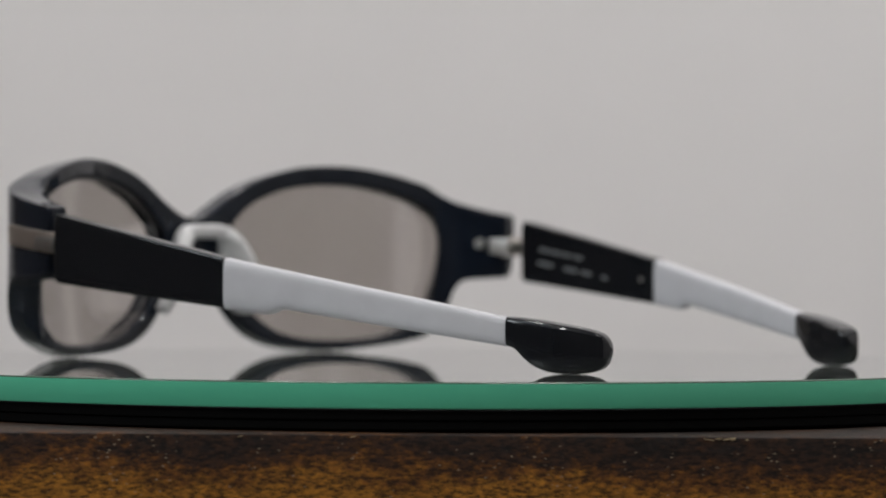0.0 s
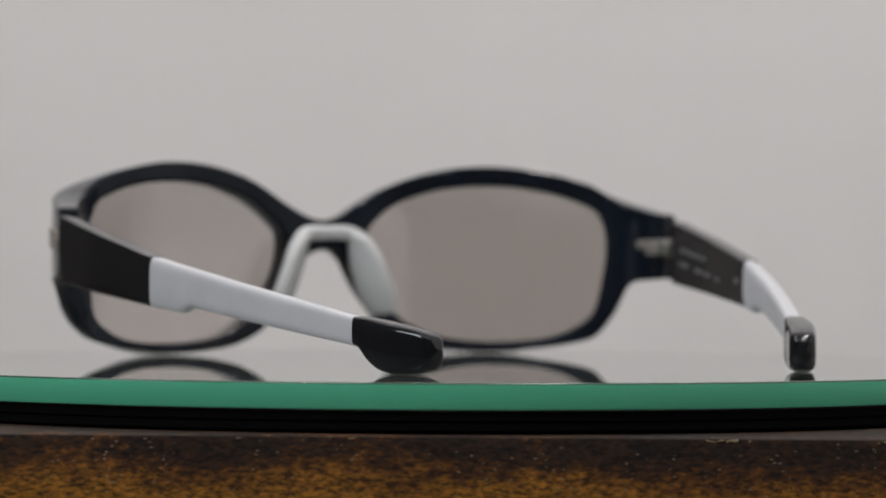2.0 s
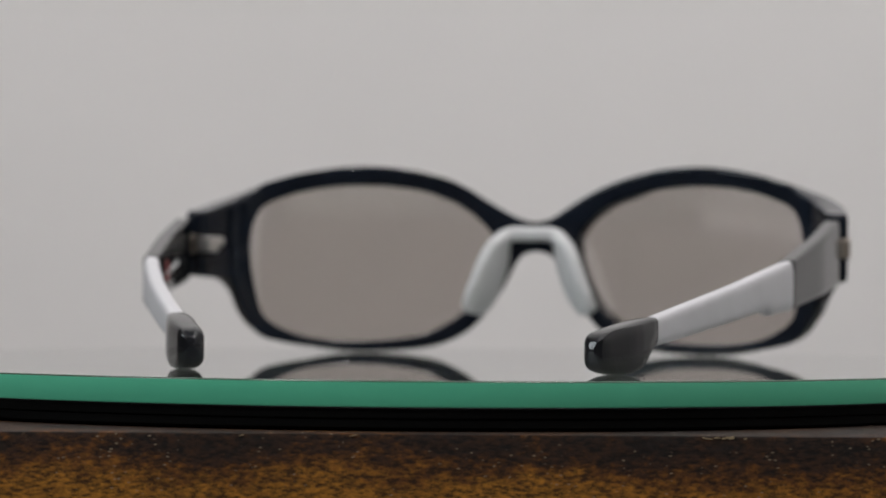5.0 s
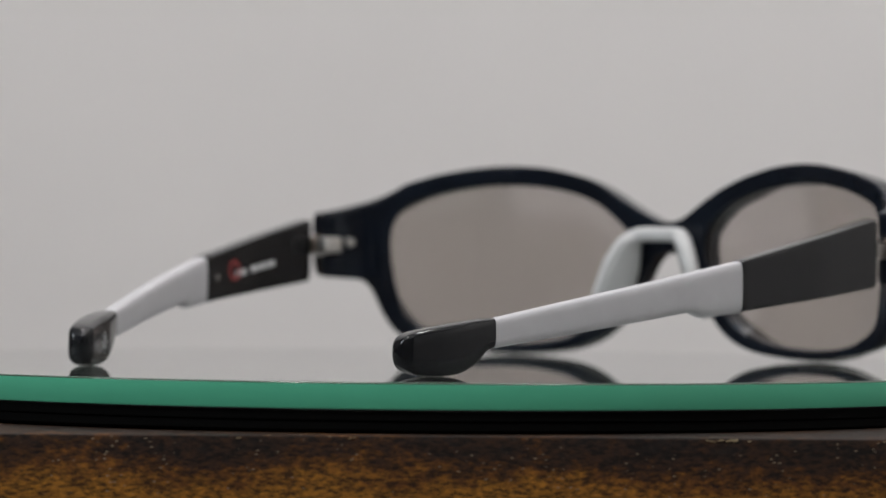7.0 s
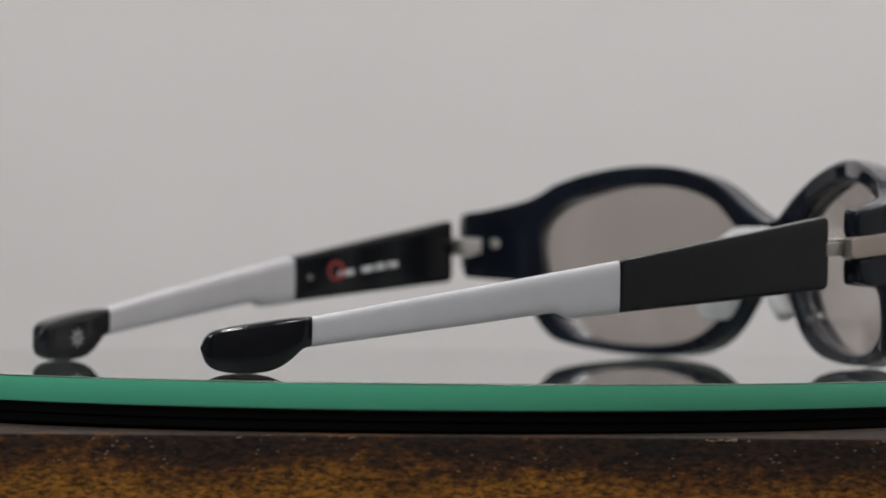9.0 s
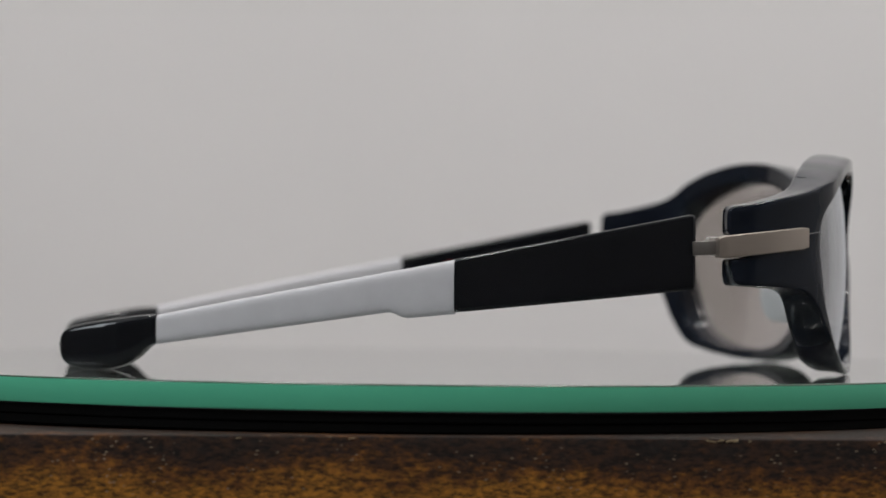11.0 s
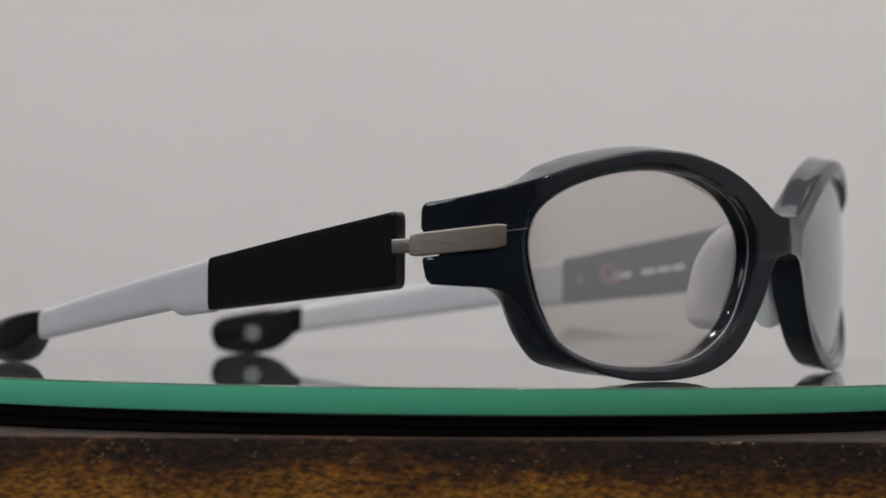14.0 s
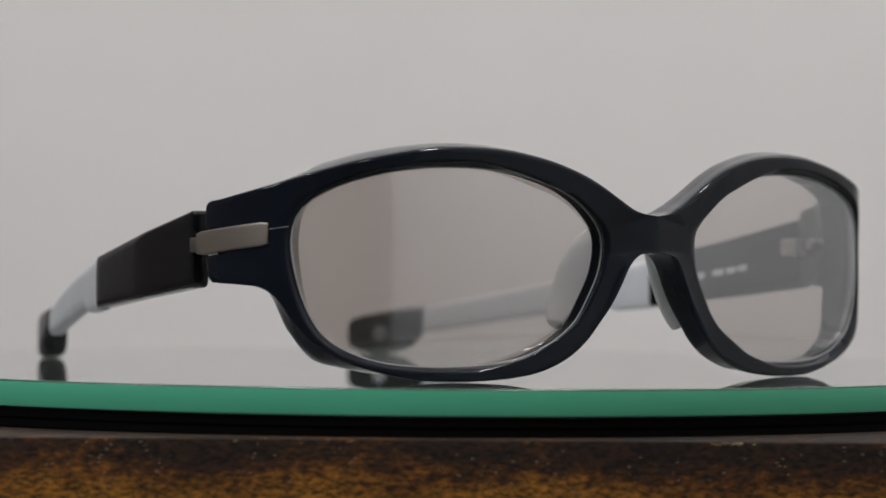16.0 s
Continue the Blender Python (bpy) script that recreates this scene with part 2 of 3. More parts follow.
def build_fixtures():
    trim = lathe("ceiling_light", [(72, 1650), (92, 1650), (94, 1644), (90, 1640), (74, 1641), (72, 1650)], TRIM, None, "", 48, 40)
    tagged(trim, "round white recessed ceiling downlight", "ceiling light", "downlights in the ceiling")
    for k, (sx, sy) in enumerate(DOWNLIGHTS):
        if k == 0:
            trim.matrix_basis = Matrix.Translation((sx, sy, 0))
        else:
            copy_thing(trim, Matrix.Translation((sx, sy, 0)))
    # added housings for the unseen wall fill lamps
    for size, at in (((2040, 60, 90), (0, 415, 1604)), ((60, 1440, 90), (715, -300, 1604))):
        ob = rounded_box("fill_lamp_housing", size, Matrix.Translation(at), TRIM, None, "", 4, 2)
        tagged(ob, "added long white housing of an unseen wall fill lamp", "wall light", "wall washers")
    # an added, unseen window frame around the cool side light, high in the west wall
    window = tagged(new("added_window_1"), "added unseen white window frame around the cool side light", "window", kind="structure")
    for size, at in (((60, 40, 880), (-1400, -1170, 1130)), ((60, 40, 880), (-1400, -430, 1130)), ((60, 700, 40), (-1400, -800, 1550)),
                     ((60, 700, 40), (-1400, -800, 710)), ((44, 30, 800), (-1400, -800, 1130))):
        rounded_box("window_frame", size, Matrix.Translation(at), TRIM, window, "", 3, 2)


build_fixtures()


def build_table():
    table = tagged(new("wooden_table"), "worn dark brown wooden table with golden patches", "table")
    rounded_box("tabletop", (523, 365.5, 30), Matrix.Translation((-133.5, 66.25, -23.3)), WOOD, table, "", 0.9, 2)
    for sx in (-1, 1):
        for sy in (-1, 1):
            rounded_box("leg", (60, 60, 711.7), Matrix.Translation((-133.5 + sx * 216, 66.25 + sy * 138, -394.15)), WOOD, table, "", 3, 1)
    # pale chips where the arris has lost its finish
    rng = random.Random(4)
    for x, n, h in ((50.6, 0.9, 0.42), (49.6, 1.3, 0.24), (48.2, 1.0, 0.16), (46.6, 1.7, 0.14), (52.9, 0.5, 0.2), (-31.0, 0.8, 0.14), (-12.4, 1.1, 0.12)):
        rounded_box("chip", (n, 0.5, h), Matrix.Translation((x, -116.45, -8.72 - rng.uniform(0, 0.15))) @ Matrix.Rotation(rng.uniform(-0.3, 0.3), 4, "Y"),
                    CHIP, table, "pale bare wood chip", h * 0.35, 2)
    return table


build_table()

# ---------------------------------------------------------------- the turntable
RADIUS = 113.0


def build_turntable():
    base = tagged(new("turntable"), "round black plastic turntable standing on the wooden table", "turntable")
    r = RADIUS - 0.6
    lathe("platter", [(0, -4.55), (r - 0.4, -4.55), (r - 0.1, -4.75), (r - 0.1, -6.3), (r - 0.3, -6.45), (0, -6.45)], PLATTER, base)
    lathe("base_ring", [(0, -6.46), (r - 0.9, -6.46), (r - 0.4, -6.6), (r - 0.3, -7.9), (r - 0.6, -8.25), (0, -8.25)], PLATTER, base)
    # an added, unseen card that lifts the dark reflections in the glass
    lathe("added_card", [(0, -4.52), (r - 1.2, -4.52), (r - 1.2, -4.549), (0, -4.549)], SHEET, base, "added unseen dark grey card under the glass")
    disc = tagged(new("glass_disc"), "round clear glass plate with a green edge on the turntable", "glass plate")
    pane = lathe("pane", [(0, 0), (RADIUS - 0.35, 0), (RADIUS - 0.35, -4.5), (0, -4.5)], GLASS, disc, "clear polished glass")
    pane.visible_shadow = False
    lathe("edge_band", [(RADIUS - 0.33, -0.30), (RADIUS, -0.30), (RADIUS, -4.25), (RADIUS - 0.1, -4.45),
                        (RADIUS - 0.33, -4.5), (RADIUS - 0.33, -0.30)], EDGE, disc, "ground green glass edge")
    lathe("arris", [(RADIUS - 0.34, -0.01), (RADIUS - 0.2, -0.03), (RADIUS, -0.22), (RADIUS, -0.295), (RADIUS - 0.34, -0.295), (RADIUS - 0.34, -0.01)], ARRIS, disc, "polished bevel of the glass", 192, 60)
    return base, disc


turntable, glass_disc = build_turntable()

# ---------------------------------------------------------------- the spectacles
# x to the wearer's right, y ahead, z up, in millimetres from the nose pad; the whole stands off the turntable's axis.
OX, OY = 7.6, 71.3
FX = OX + 0.7   # the front and its pad sit a little off the middle of the temples
PLAN = catmull([(0, 7.8), (8, 6.9), (20, 5.5), (36, 2.3), (50, -1.9), (56.4, -4.2), (61.9, -6.9), (65.6, -11.2), (67.8, -17.5), (69.1, -25.6)], 16)
ARC = np.concatenate([[0], np.cumsum(np.hypot(*np.diff(PLAN, axis=0).T))])
END = ARC[-1]
NORMAL = np.stack([-np.gradient(PLAN[:, 1], ARC), np.gradient(PLAN[:, 0], ARC)], 1)
NORMAL /= np.linalg.norm(NORMAL, axis=1)[:, None]


def along_x(x):
    """Length along the front's plan at that x."""
    return float(np.interp(x, PLAN[:, 0], ARC))


def bent(s, z, w, side):
    """The place of a point s along the front's plan, z up and w proud of the lens's middle."""
    s = np.asarray(s, float)
    w = w - (np.asarray(z, float) - 21.0) ** 2 / 1500.0 * np.clip((70.0 - s) / 14.0, 0, 1)   # the rims are slightly domed upwards too
    x, y = np.interp(s, ARC, PLAN[:, 0]), np.interp(s, ARC, PLAN[:, 1])
    z = z + side * 0.5 * np.exp(-((s - 10.0) / 6.0) ** 2) * np.clip((np.asarray(z, float) - 26.0) / 5.0, 0, 1)   # the brows are not quite alike
    if side < 0:
        x = x - 0.3 * np.clip((s - 48.0) / 16.0, 0, 1)   # this end is set a little closer and further back
        y = y - 3.6 * np.clip((s - 20.0) / (END - 20.0), 0, 1) ** 1.1
    nx, ny = np.interp(s, ARC, NORMAL[:, 0]), np.interp(s, ARC, NORMAL[:, 1])
    nx = np.where(s < 1e-6, 0, nx)
    return np.stack([side * (x + w * nx) + FX, y + w * ny + OY, z + 0 * s], -1)


CENTRE = np.array([along_x(36), 20.0])
LENS_EDGE = catmull([(9.4, 24.8), (11.5, 28.4), (16.7, 32.5), (22.8, 34.9), (28.9, 36.1), (36.3, 36.6), (44.6, 36.3), (53.1, 34.8), (60.1, 32.4), (64.6, 29.2),
                     (66.2, 24.4), (65.4, 18.0), (63.2, 11.4), (60.0, 7.2), (54.5, 4.4), (47.4, 2.9), (36.5, 2.6), (26.6, 3.6), (20.4, 5.9), (15.0, 9.7),
                     (12.1, 14.3), (9.9, 19.3)], 8, True)
OUTER_TOP = catmull([(0, 28.7), (3.2, 29.4), (6.5, 31.1), (9.8, 33.1), (13.4, 35.2), (16.5, 36.7), (20, 38.0), (24, 39.0), (28.5, 39.8), (34, 40.2), (39, 40.2),
                     (44, 39.8), (50, 38.8), (55.3, 37.7), (60.1, 36.4), (65.5, 34.7), (71, 33.0), (END - 5, 31.1), (END - 1.6, 30.6)], 8)
OUTER_LOW = catmull([(END - 1.6, 16.3), (END - 4.5, 16.2), (76.5, 16.1), (73.6, 15.6), (71.6, 13.9), (70.2, 11.3), (68.3, 8.2), (65.0, 5.1), (60.5, 3.0), (54, 1.5), (47, 0.5),
                     (42, 0.1), (35.5, 0.03), (28, 0.5), (22, 1.6), (17.0, 3.8), (13.4, 6.7), (10.9, 9.8), (8.4, 13.2), (6.5, 16.6), (5.2, 19.3), (4.0, 21.0), (2.4, 22.1), (0, 22.45)], 8)
OUTER = np.vstack([OUTER_TOP, [(END - 0.75, 30.35), (END - 0.22, 29.85), (END, 29.0), (END, 26.1), (END - 0.3, 25.55), (END - 3.4, 25.25), (END - 3.4, 21.5), (END - 0.3, 21.1), (END, 20.6), (END, 17.8), (END - 0.22, 17.0), (END - 0.75, 16.5)], OUTER_LOW])


def radius_at(curve, angles):
    d = curve - CENTRE
    a, r = np.arctan2(d[:, 1], d[:, 0]), np.hypot(*d.T)
    o = np.argsort(a)
    return np.interp(angles, a[o], r[o], period=2 * math.pi)


def seam_radius(angles):
    """Distance from the lens's centre to the middle plane of the bridge."""
    c = np.cos(angles)
    return np.where(c < -0.05, -CENTRE[0] / np.minimum(c, -0.05), 1e9)


def scoop(angles):
    """How far the front face stays inside the wider back, below the end piece."""
    return np.interp(np.degrees(angles), [-70, -55, -42, -30, -22, -14, -8, -3, 2], [0, 0.35, 1.2, 2.5, 3.1, 3.1, 2.4, 0.9, 0])


def brow_lift(angles):
    """The back edge of the brow stands higher than its front edge."""
    return np.interp(np.degrees(angles), [9, 14, 20, 30, 45, 75, 105, 130, 150], [0, 0.3, 0.65, 0.95, 0.95, 0.7, 0.55, 0.2, 0])


def nasal_wall(angles):
    """Where the rim stands thick before the lens, beside the nose."""
    return np.clip((-np.cos(angles) - 0.15) / 0.6, 0, 1)


def lens_depth(s):
    """The lens lies deeper in the rim towards the nose."""
    return -1.35 * np.clip((CENTRE[0] + 12 - np.asarray(s, float)) / 38.0, 0, 1)


def build_front(parent):
    corner = OUTER - CENTRE
    angles = np.sort(np.concatenate([np.linspace(-math.pi, math.pi, 220, endpoint=False), np.arctan2(corner[:, 1], corner[:, 0])]))
    angles = angles[np.concatenate([[True], np.diff(angles) > 2e-3])]
    inner = radius_at(LENS_EDGE, angles)
    outer = radius_at(OUTER, angles)
    seam = seam_radius(angles)
    d0, d1 = np.arctan2(28.7 - CENTRE[1], -CENTRE[0]), np.arctan2(22.45 - CENTRE[1], -CENTRE[0])
    on_seam = (angles <= d1 + 1e-6) & (angles >= d0 - 1e-6) if d0 < d1 else (angles >= d1 - 1e-6) & (angles <= d0 + 1e-6)
    outer = np.where(on_seam, seam, np.minimum(outer, seam))
    c, s_ = np.cos(angles), np.sin(angles)
    band = outer - inner
    k = np.clip(band / 3.4, 0.45, 1.0)
    up = np.clip(s_, 0, 1)
    free = np.where(on_seam, 0.0, np.clip((CENTRE[0] + outer * c) / 4.0, 0, 1))
    deep = 3.8 + 1.6 * np.clip(c, 0, 1) + 1.7 * np.clip(s_, 0, 1) * np.clip(c + 0.35, 0, 1)
    front_in = 0.1 + 0.2 * up
    face_in, lift = scoop(angles), brow_lift(angles)
    low_in = 0.55 * np.clip((-s_ - 0.55) / 0.3, 0, 1)   # the underside rises towards the back
    rings = []
    thick = nasal_wall(angles)

    def ring(from_inner, from_outer, t, w, front=1.0, nasal=0.0):
        """Radius between the inner and outer edge, with insets from both; front goes from 1 on the face to 0 on the back."""
        r0 = inner + from_inner * k + nasal * thick - (1 - front) * 0.35 * thick
        r1 = outer - from_outer * k * free - front * face_in + (1 - front) * (lift - low_in)
        r = r0 + (r1 - r0) * t
        s = CENTRE[0] + r * c
        z = CENTRE[1] + r * s_
        s = np.where(on_seam & (t > 0.999), 0.0, np.maximum(s, 0.0))
        rings.append((s, z, w))

    one = np.ones_like(angles)
    crown = 0.9 * np.clip(-c, 0, 1) ** 6
    top_w = 1.5 + crown
    sunk = lens_depth(CENTRE[0] + inner * c)
    ring(0.0, 0, 0, 0.3 * one + sunk, 1.0, 0.0)
    ring(0.12, 0, 0, 0.55 * one + 0.75 * sunk, 1.0, -0.1)
    ring(0.85, 0, 0, 1.22 * one + 0.15 * sunk, 1.0, -1.3)
    ring(1.08, 0, 0, 1.40 * one + 0.03 * sunk, 1.0, -1.65)
    ring(1.3, 0, 0, 1.5 * one, 1.0, -1.8)
    for t in (0.12, 0.25, 0.4, 0.55, 0.7, 0.85):
        ring(1.3, front_in + 0.6, t, 1.5 + (top_w - 1.5) * t, 1.0, -1.8 * (1 - t))
    ring(1.0, front_in + 0.55, 1, top_w)
    ring(1.0, front_in + 0.2, 1, np.where(on_seam, top_w, top_w - 0.15))
    ring(1.0, front_in * 0.75, 1, np.where(on_seam, top_w, top_w - 0.55))
    # back depth at each place depends on how far along the lug it lies
    def depth(from_inner, from_outer, t):
        r0, r1 = inner + from_inner * k, outer - from_outer * k * free
        s = CENTRE[0] + (r0 + (r1 - r0) * t) * c
        f = np.clip((s - along_x(62)) / (END - along_x(62)), 0, 1)
        return deep * (1 - f) + 2.6 * f
    dd = depth(0, 0, 1)
    ring(1.0, 0.05, 1, np.where(on_seam, top_w - 0.9, top_w - 1.0), 0.93)
    ring(1.0, 0.15, 1, np.where(on_seam, -dd + 1.2, -0.4), 0.62)
    ring(1.0, 0.10, 1, np.where(on_seam, -dd + 0.9, -1.6), 0.3)
    ring(1.0, 0.0, 1, -dd + 0.9, 0.1)
    ring(1.0, 0.12, 1, -dd + 0.4, 0.0)
    ring(1.0, 0.45, 1, -dd + 0.08, 0.0)
    ring(1.0, 0.8, 1, -depth(1.0, 0.8, 1), 0.0)
    for t in (0.85, 0.7, 0.55, 0.4, 0.25, 0.12, 0.0):
        ring(0.7, 0.8, t, -depth(0.7, 0.8, t), 0.0)
    di = depth(0, 0, 0)
    ring(0.35, 0, 0, -di + 0.1, 0.0)
    ring(0.1, 0, 0, -di + 0.4, 0.0)
    ring(0.0, 0, 0, -di + 0.9, 0.1)
    ring(0.25, 0, 0, np.maximum(-1.0 + sunk, -di + 1.1), 0.4)
    verts, faces = [], []
    n, m = len(angles), len(rings)
    for side in (1, -1):
        base = len(verts)
        for s, z, w in rings:
            verts += [tuple(v) for v in bent(s, z, w, side)]
        for i in range(m):
            for j in range(n):
                i2, j2 = (i + 1) % m, (j + 1) % n
                quad = [base + i * n + j, base + i * n + j2, base + i2 * n + j2, base + i2 * n + j]
                if all(abs(verts[v][0] - FX) < 1e-4 for v in quad):
                    continue
                faces.append(quad)
    return mesh_object("front_frame", verts, faces, ACETATE, parent, "glossy navy-black acetate front", True, 62)


def lens_dome(up):
    """How far the lens falls back above and below its middle."""
    return np.asarray(up, float) ** 2 / 266.0


def build_lens(parent, side):
    n, rings = 96, 14
    angles = np.linspace(-math.pi, math.pi, n, endpoint=False)
    r = radius_at(LENS_EDGE, angles) + 0.12
    verts, faces = [], []
    for w in (0.75, -0.75):
        base = len(verts)
        verts += [tuple(bent(CENTRE[0], CENTRE[1], w + float(lens_depth(CENTRE[0])), side))]
        for i in range(1, rings + 1):
            q = r * i / rings
            verts += [tuple(v) for v in bent(CENTRE[0] + q * np.cos(angles), CENTRE[1] + q * np.sin(angles), w + lens_depth(CENTRE[0] + q * np.cos(angles)) - lens_dome(q * np.sin(angles)), side)]
        for j in range(n):
            j2 = (j + 1) % n
            faces.append([base, base + 1 + j, base + 1 + j2])
            for i in range(rings - 1):
                a = base + 1 + i * n
                faces.append([a + j, a + n + j, a + n + j2, a + j2])
    half = len(verts) // 2
    for j in range(n):
        j2, a = (j + 1) % n, 1 + (rings - 1) * n
        faces.append([a + j, a + j2, half + a + j2, half + a + j])
    lens = mesh_object("lens", verts, faces, LENS, parent, "brownish grey tinted lens", True, 50)
    lens.data.materials.append(LENS_BACK)
    for face in lens.data.polygons[n * rings:2 * n * rings]:
        face.material_index = 1   # only the outer face is mirror coated
    # the lens's edge in the rim, the light it catches put in as pale colour
    q = r - 0.16
    s, z = CENTRE[0] + q * np.cos(angles), CENTRE[1] + q * np.sin(angles)
    ring_v, ring_f = [], []
    for dr, dw in ((-0.13, 0.80), (0.0, 0.95), (0.16, 0.98), (0.16, 0.72), (-0.05, 0.70)):
        ss, zz = s + dr * np.cos(angles), z + dr * np.sin(angles)
        ring_v += [tuple(v) for v in bent(ss, zz, dw + lens_depth(ss) - lens_dome(zz - CENTRE[1]), side)]
    for i in range(5):
        for j in range(n):
            i2, j2 = (i + 1) % 5, (j + 1) % n
            ring_f.append([i * n + j, i * n + j2, i2 * n + j2, i2 * n + j])
    mesh_object("lens_bevel", ring_v, ring_f, BEVEL, lens, "lens edge with its caught light as pale colour", True, 80)
    return lens


# stations of a temple: y, x of its middle, top, bottom, half thickness
def temple_point(y):
    ys = [-145, -140.5, -135, -125, -110, -95, -72.6, -50, -30.8]
    xs = [36.2, 37.6, 40.2, 44.2, 50.4, 56.2, 63.5, 66.9, 68.4]
    top = [2.0, 5.4, 8.5, 10.05, 13.2, 16.2, 20.65, 25.25, 29.1]
    low = [2.0, 3.0, 0.0, 5.1, 7.0, 8.9, 11.25, 13.6, 15.7]
    return np.interp(y, ys, xs), np.interp(y, ys, top), np.interp(y, ys, low)


def temple_x(y, side):
    """The temple's plan; the left one is splayed a little wider."""
    return float(temple_point(y)[0]) + (0.9 * float(np.clip((y + 125.0) / 45.0, 0, 1)) if side < 0 else 0.0)


def temple_section(y, top, low, half, side, power=5.0, n=40, shrink=1.0, pare=0.0):
    x = temple_x(y, side)
    # across the temple: its plan leans inwards towards the tip
    dx = (float(temple_point(y + 3)[0]) - float(temple_point(y - 3)[0])) / 6
    across = np.array([1.0, -dx]) / math.hypot(1, dx)
    c, s = superellipse(n, power)
    hz, mid = (top - low) / 2 * shrink, (top + low) / 2
    out = []
    for a, b in zip(c, s):
        o = a * half * shrink ** 0.5 - max(a, 0.0) * pare   # pare: what is cut off the outer face
        out.append((side * (x + o * across[0]) + OX, y + o * across[1] + OY, mid + b * hz))
    return out


def build_temple(parent, side):
    temple = new("temple")
    temple.parent = parent
    # black front sleeve
    secs = []
    stations = [(-30.85 - 1.0 * u - (0.7 if side < 0 else 0.0), 1 - math.sqrt(1 - (1 - u) ** 2)) for u in (0.0, 0.08, 0.25, 0.5, 0.75, 1.0)]
    for y, drop in stations + [(float(v), 0.0) for v in np.linspace(-34, -71, 10)] + [(-72.3, 0.0), (-72.5, 0.1), (-72.65, 0.3)]:
        _, top, low = temple_point(y)
        secs.append(temple_section(y, float(top) - drop * 0.9, float(low) + drop * 0.9, 1.75 - 0.35 * drop, side, 9.0, 56))
    loft("sleeve", secs, BLACK, temple, "glossy black front sleeve")
    # pale arm with a step below
    secs = []
    for y in np.concatenate([[-72.72], np.linspace(-73.2, -92, 26), np.linspace(-94, -124.6, 14)]):
        _, top, low = temple_point(y)
        u = np.clip((y + 84.3) / 3.6, 0, 1)
        u = u * u * (3 - 2 * u)
        low = (1 - u) * (11.15 + (y + 84) * 0.156) + u * (10.15 + (y + 80.5) * 0.105)
        secs.append(temple_section(y, float(top) - 0.05, float(low), 1.7, side, 4.0))
    loft("arm", secs, WHITE, temple, "pale grey satin arm")
    # black end tip
    secs = []
    top = catmull([(-124.5, 10.2), (-128, 9.95), (-133, 9.2), (-137.5, 8.35), (-140.5, 7.5), (-141.9, 6.3), (-142.5, 4.7)], 6)
    low = catmull([(-124.5, 4.95), (-126.0, 4.4), (-128, 2.4), (-130.4, 0.85), (-133.4, 0.1), (-136.5, 0.0), (-139.6, 0.45), (-141.6, 1.7), (-142.6, 4.4)], 6)
    for y in np.concatenate([[-124.5, -124.6, -124.9], np.linspace(-125.4, -140, 28), -140 - 2.58 * np.sin(np.linspace(0.1, 1.5, 9))]):
        t = float(np.interp(-y, -top[:, 0], top[:, 1]))
        l = float(np.interp(-y, -low[:, 0], low[:, 1]))
        fat = 1.9 + 0.95 * np.clip((-y - 125) / 6, 0, 1) ** 0.7
        fat *= math.sqrt(max(0.02, 1 - max(0.0, (-y - 140.0) / 2.65) ** 2))
        g = {0: 0.95}.get(len(secs), 1.0)
        secs.append(temple_section(y, t, max(l, 0.0), fat * g, side, 4.4, 40, g, min(fat, 0.10 * max(0.0, -y - 133.4))))
    loft("end_tip", secs, BLACK, temple, "glossy black end tip")
    return temple


def oriented(p, ahead, up=(0, 0, 1)):
    """A matrix at p (millimetres) whose y runs along ahead."""
    y = Vector(ahead).normalized()
    x = y.cross(Vector(up)).normalized()
    z = x.cross(y)
    return Matrix(((x[0], y[0], z[0], p[0]), (x[1], y[1], z[1], p[1]), (x[2], y[2], z[2], p[2]), (0, 0, 0, 1)))


def build_hinge(parent, side):
    hinge = new("hinge")
    hinge.parent = parent
    # a cover bar that follows the bend of the end piece
    secs = []
    for u in np.linspace(0, 1, 15):
        s = END + 1.7 - u * (END + 1.7 - along_x(65.6))
        end = 1.0 if 0.03 < u < 0.97 else 0.86
        zmid = 23.15 + 1.9 * u
        p0 = (bent(min(s, END), zmid, 0, side) - (FX, OY, 0)) * (side, 1, 1)
        over = max(0.0, s - END)
        nrm = NORMAL[-1] if s >= END else np.array([np.interp(s, ARC, NORMAL[:, 0]), np.interp(s, ARC, NORMAL[:, 1])])
        p0 = p0 + np.array([0.16, -0.98, 0]) * over
        c, q = superellipse(32, 14.0)
        thick = 1.5 if u < 0.3 else 1.0
        secs.append([(side * (p0[0] + nrm[0] * (2.0 - thick + thick * end * i)) + FX, p0[1] + nrm[1] * (2.0 - thick + thick * end * i) + OY,
                      zmid + 2.0 * end * j) for i, j in zip(c, q)])
    loft("cover_bar", secs, METAL, hinge, "brushed champagne metal bar", 45)
    mid = Vector((side * (69.3 if side > 0 else 69.9) + OX, -28.4 + OY, 23.1))
    rounded_box("hinge_arm", (1.5, 6.4, 2.5), oriented(mid, (side * -0.12, 1, 0.05)), STEEL, hinge, "bare steel arm", 0.25)
    inner = bent(END, 23.5, -3.8, side)
    rounded_box("hinge_block", (3.0, 5.0, 3.3), oriented((inner[0], inner[1] + 0.4, 23.4), (side * -0.15, 1, 0)), BRIGHT, hinge, "", 0.4)
    return hinge


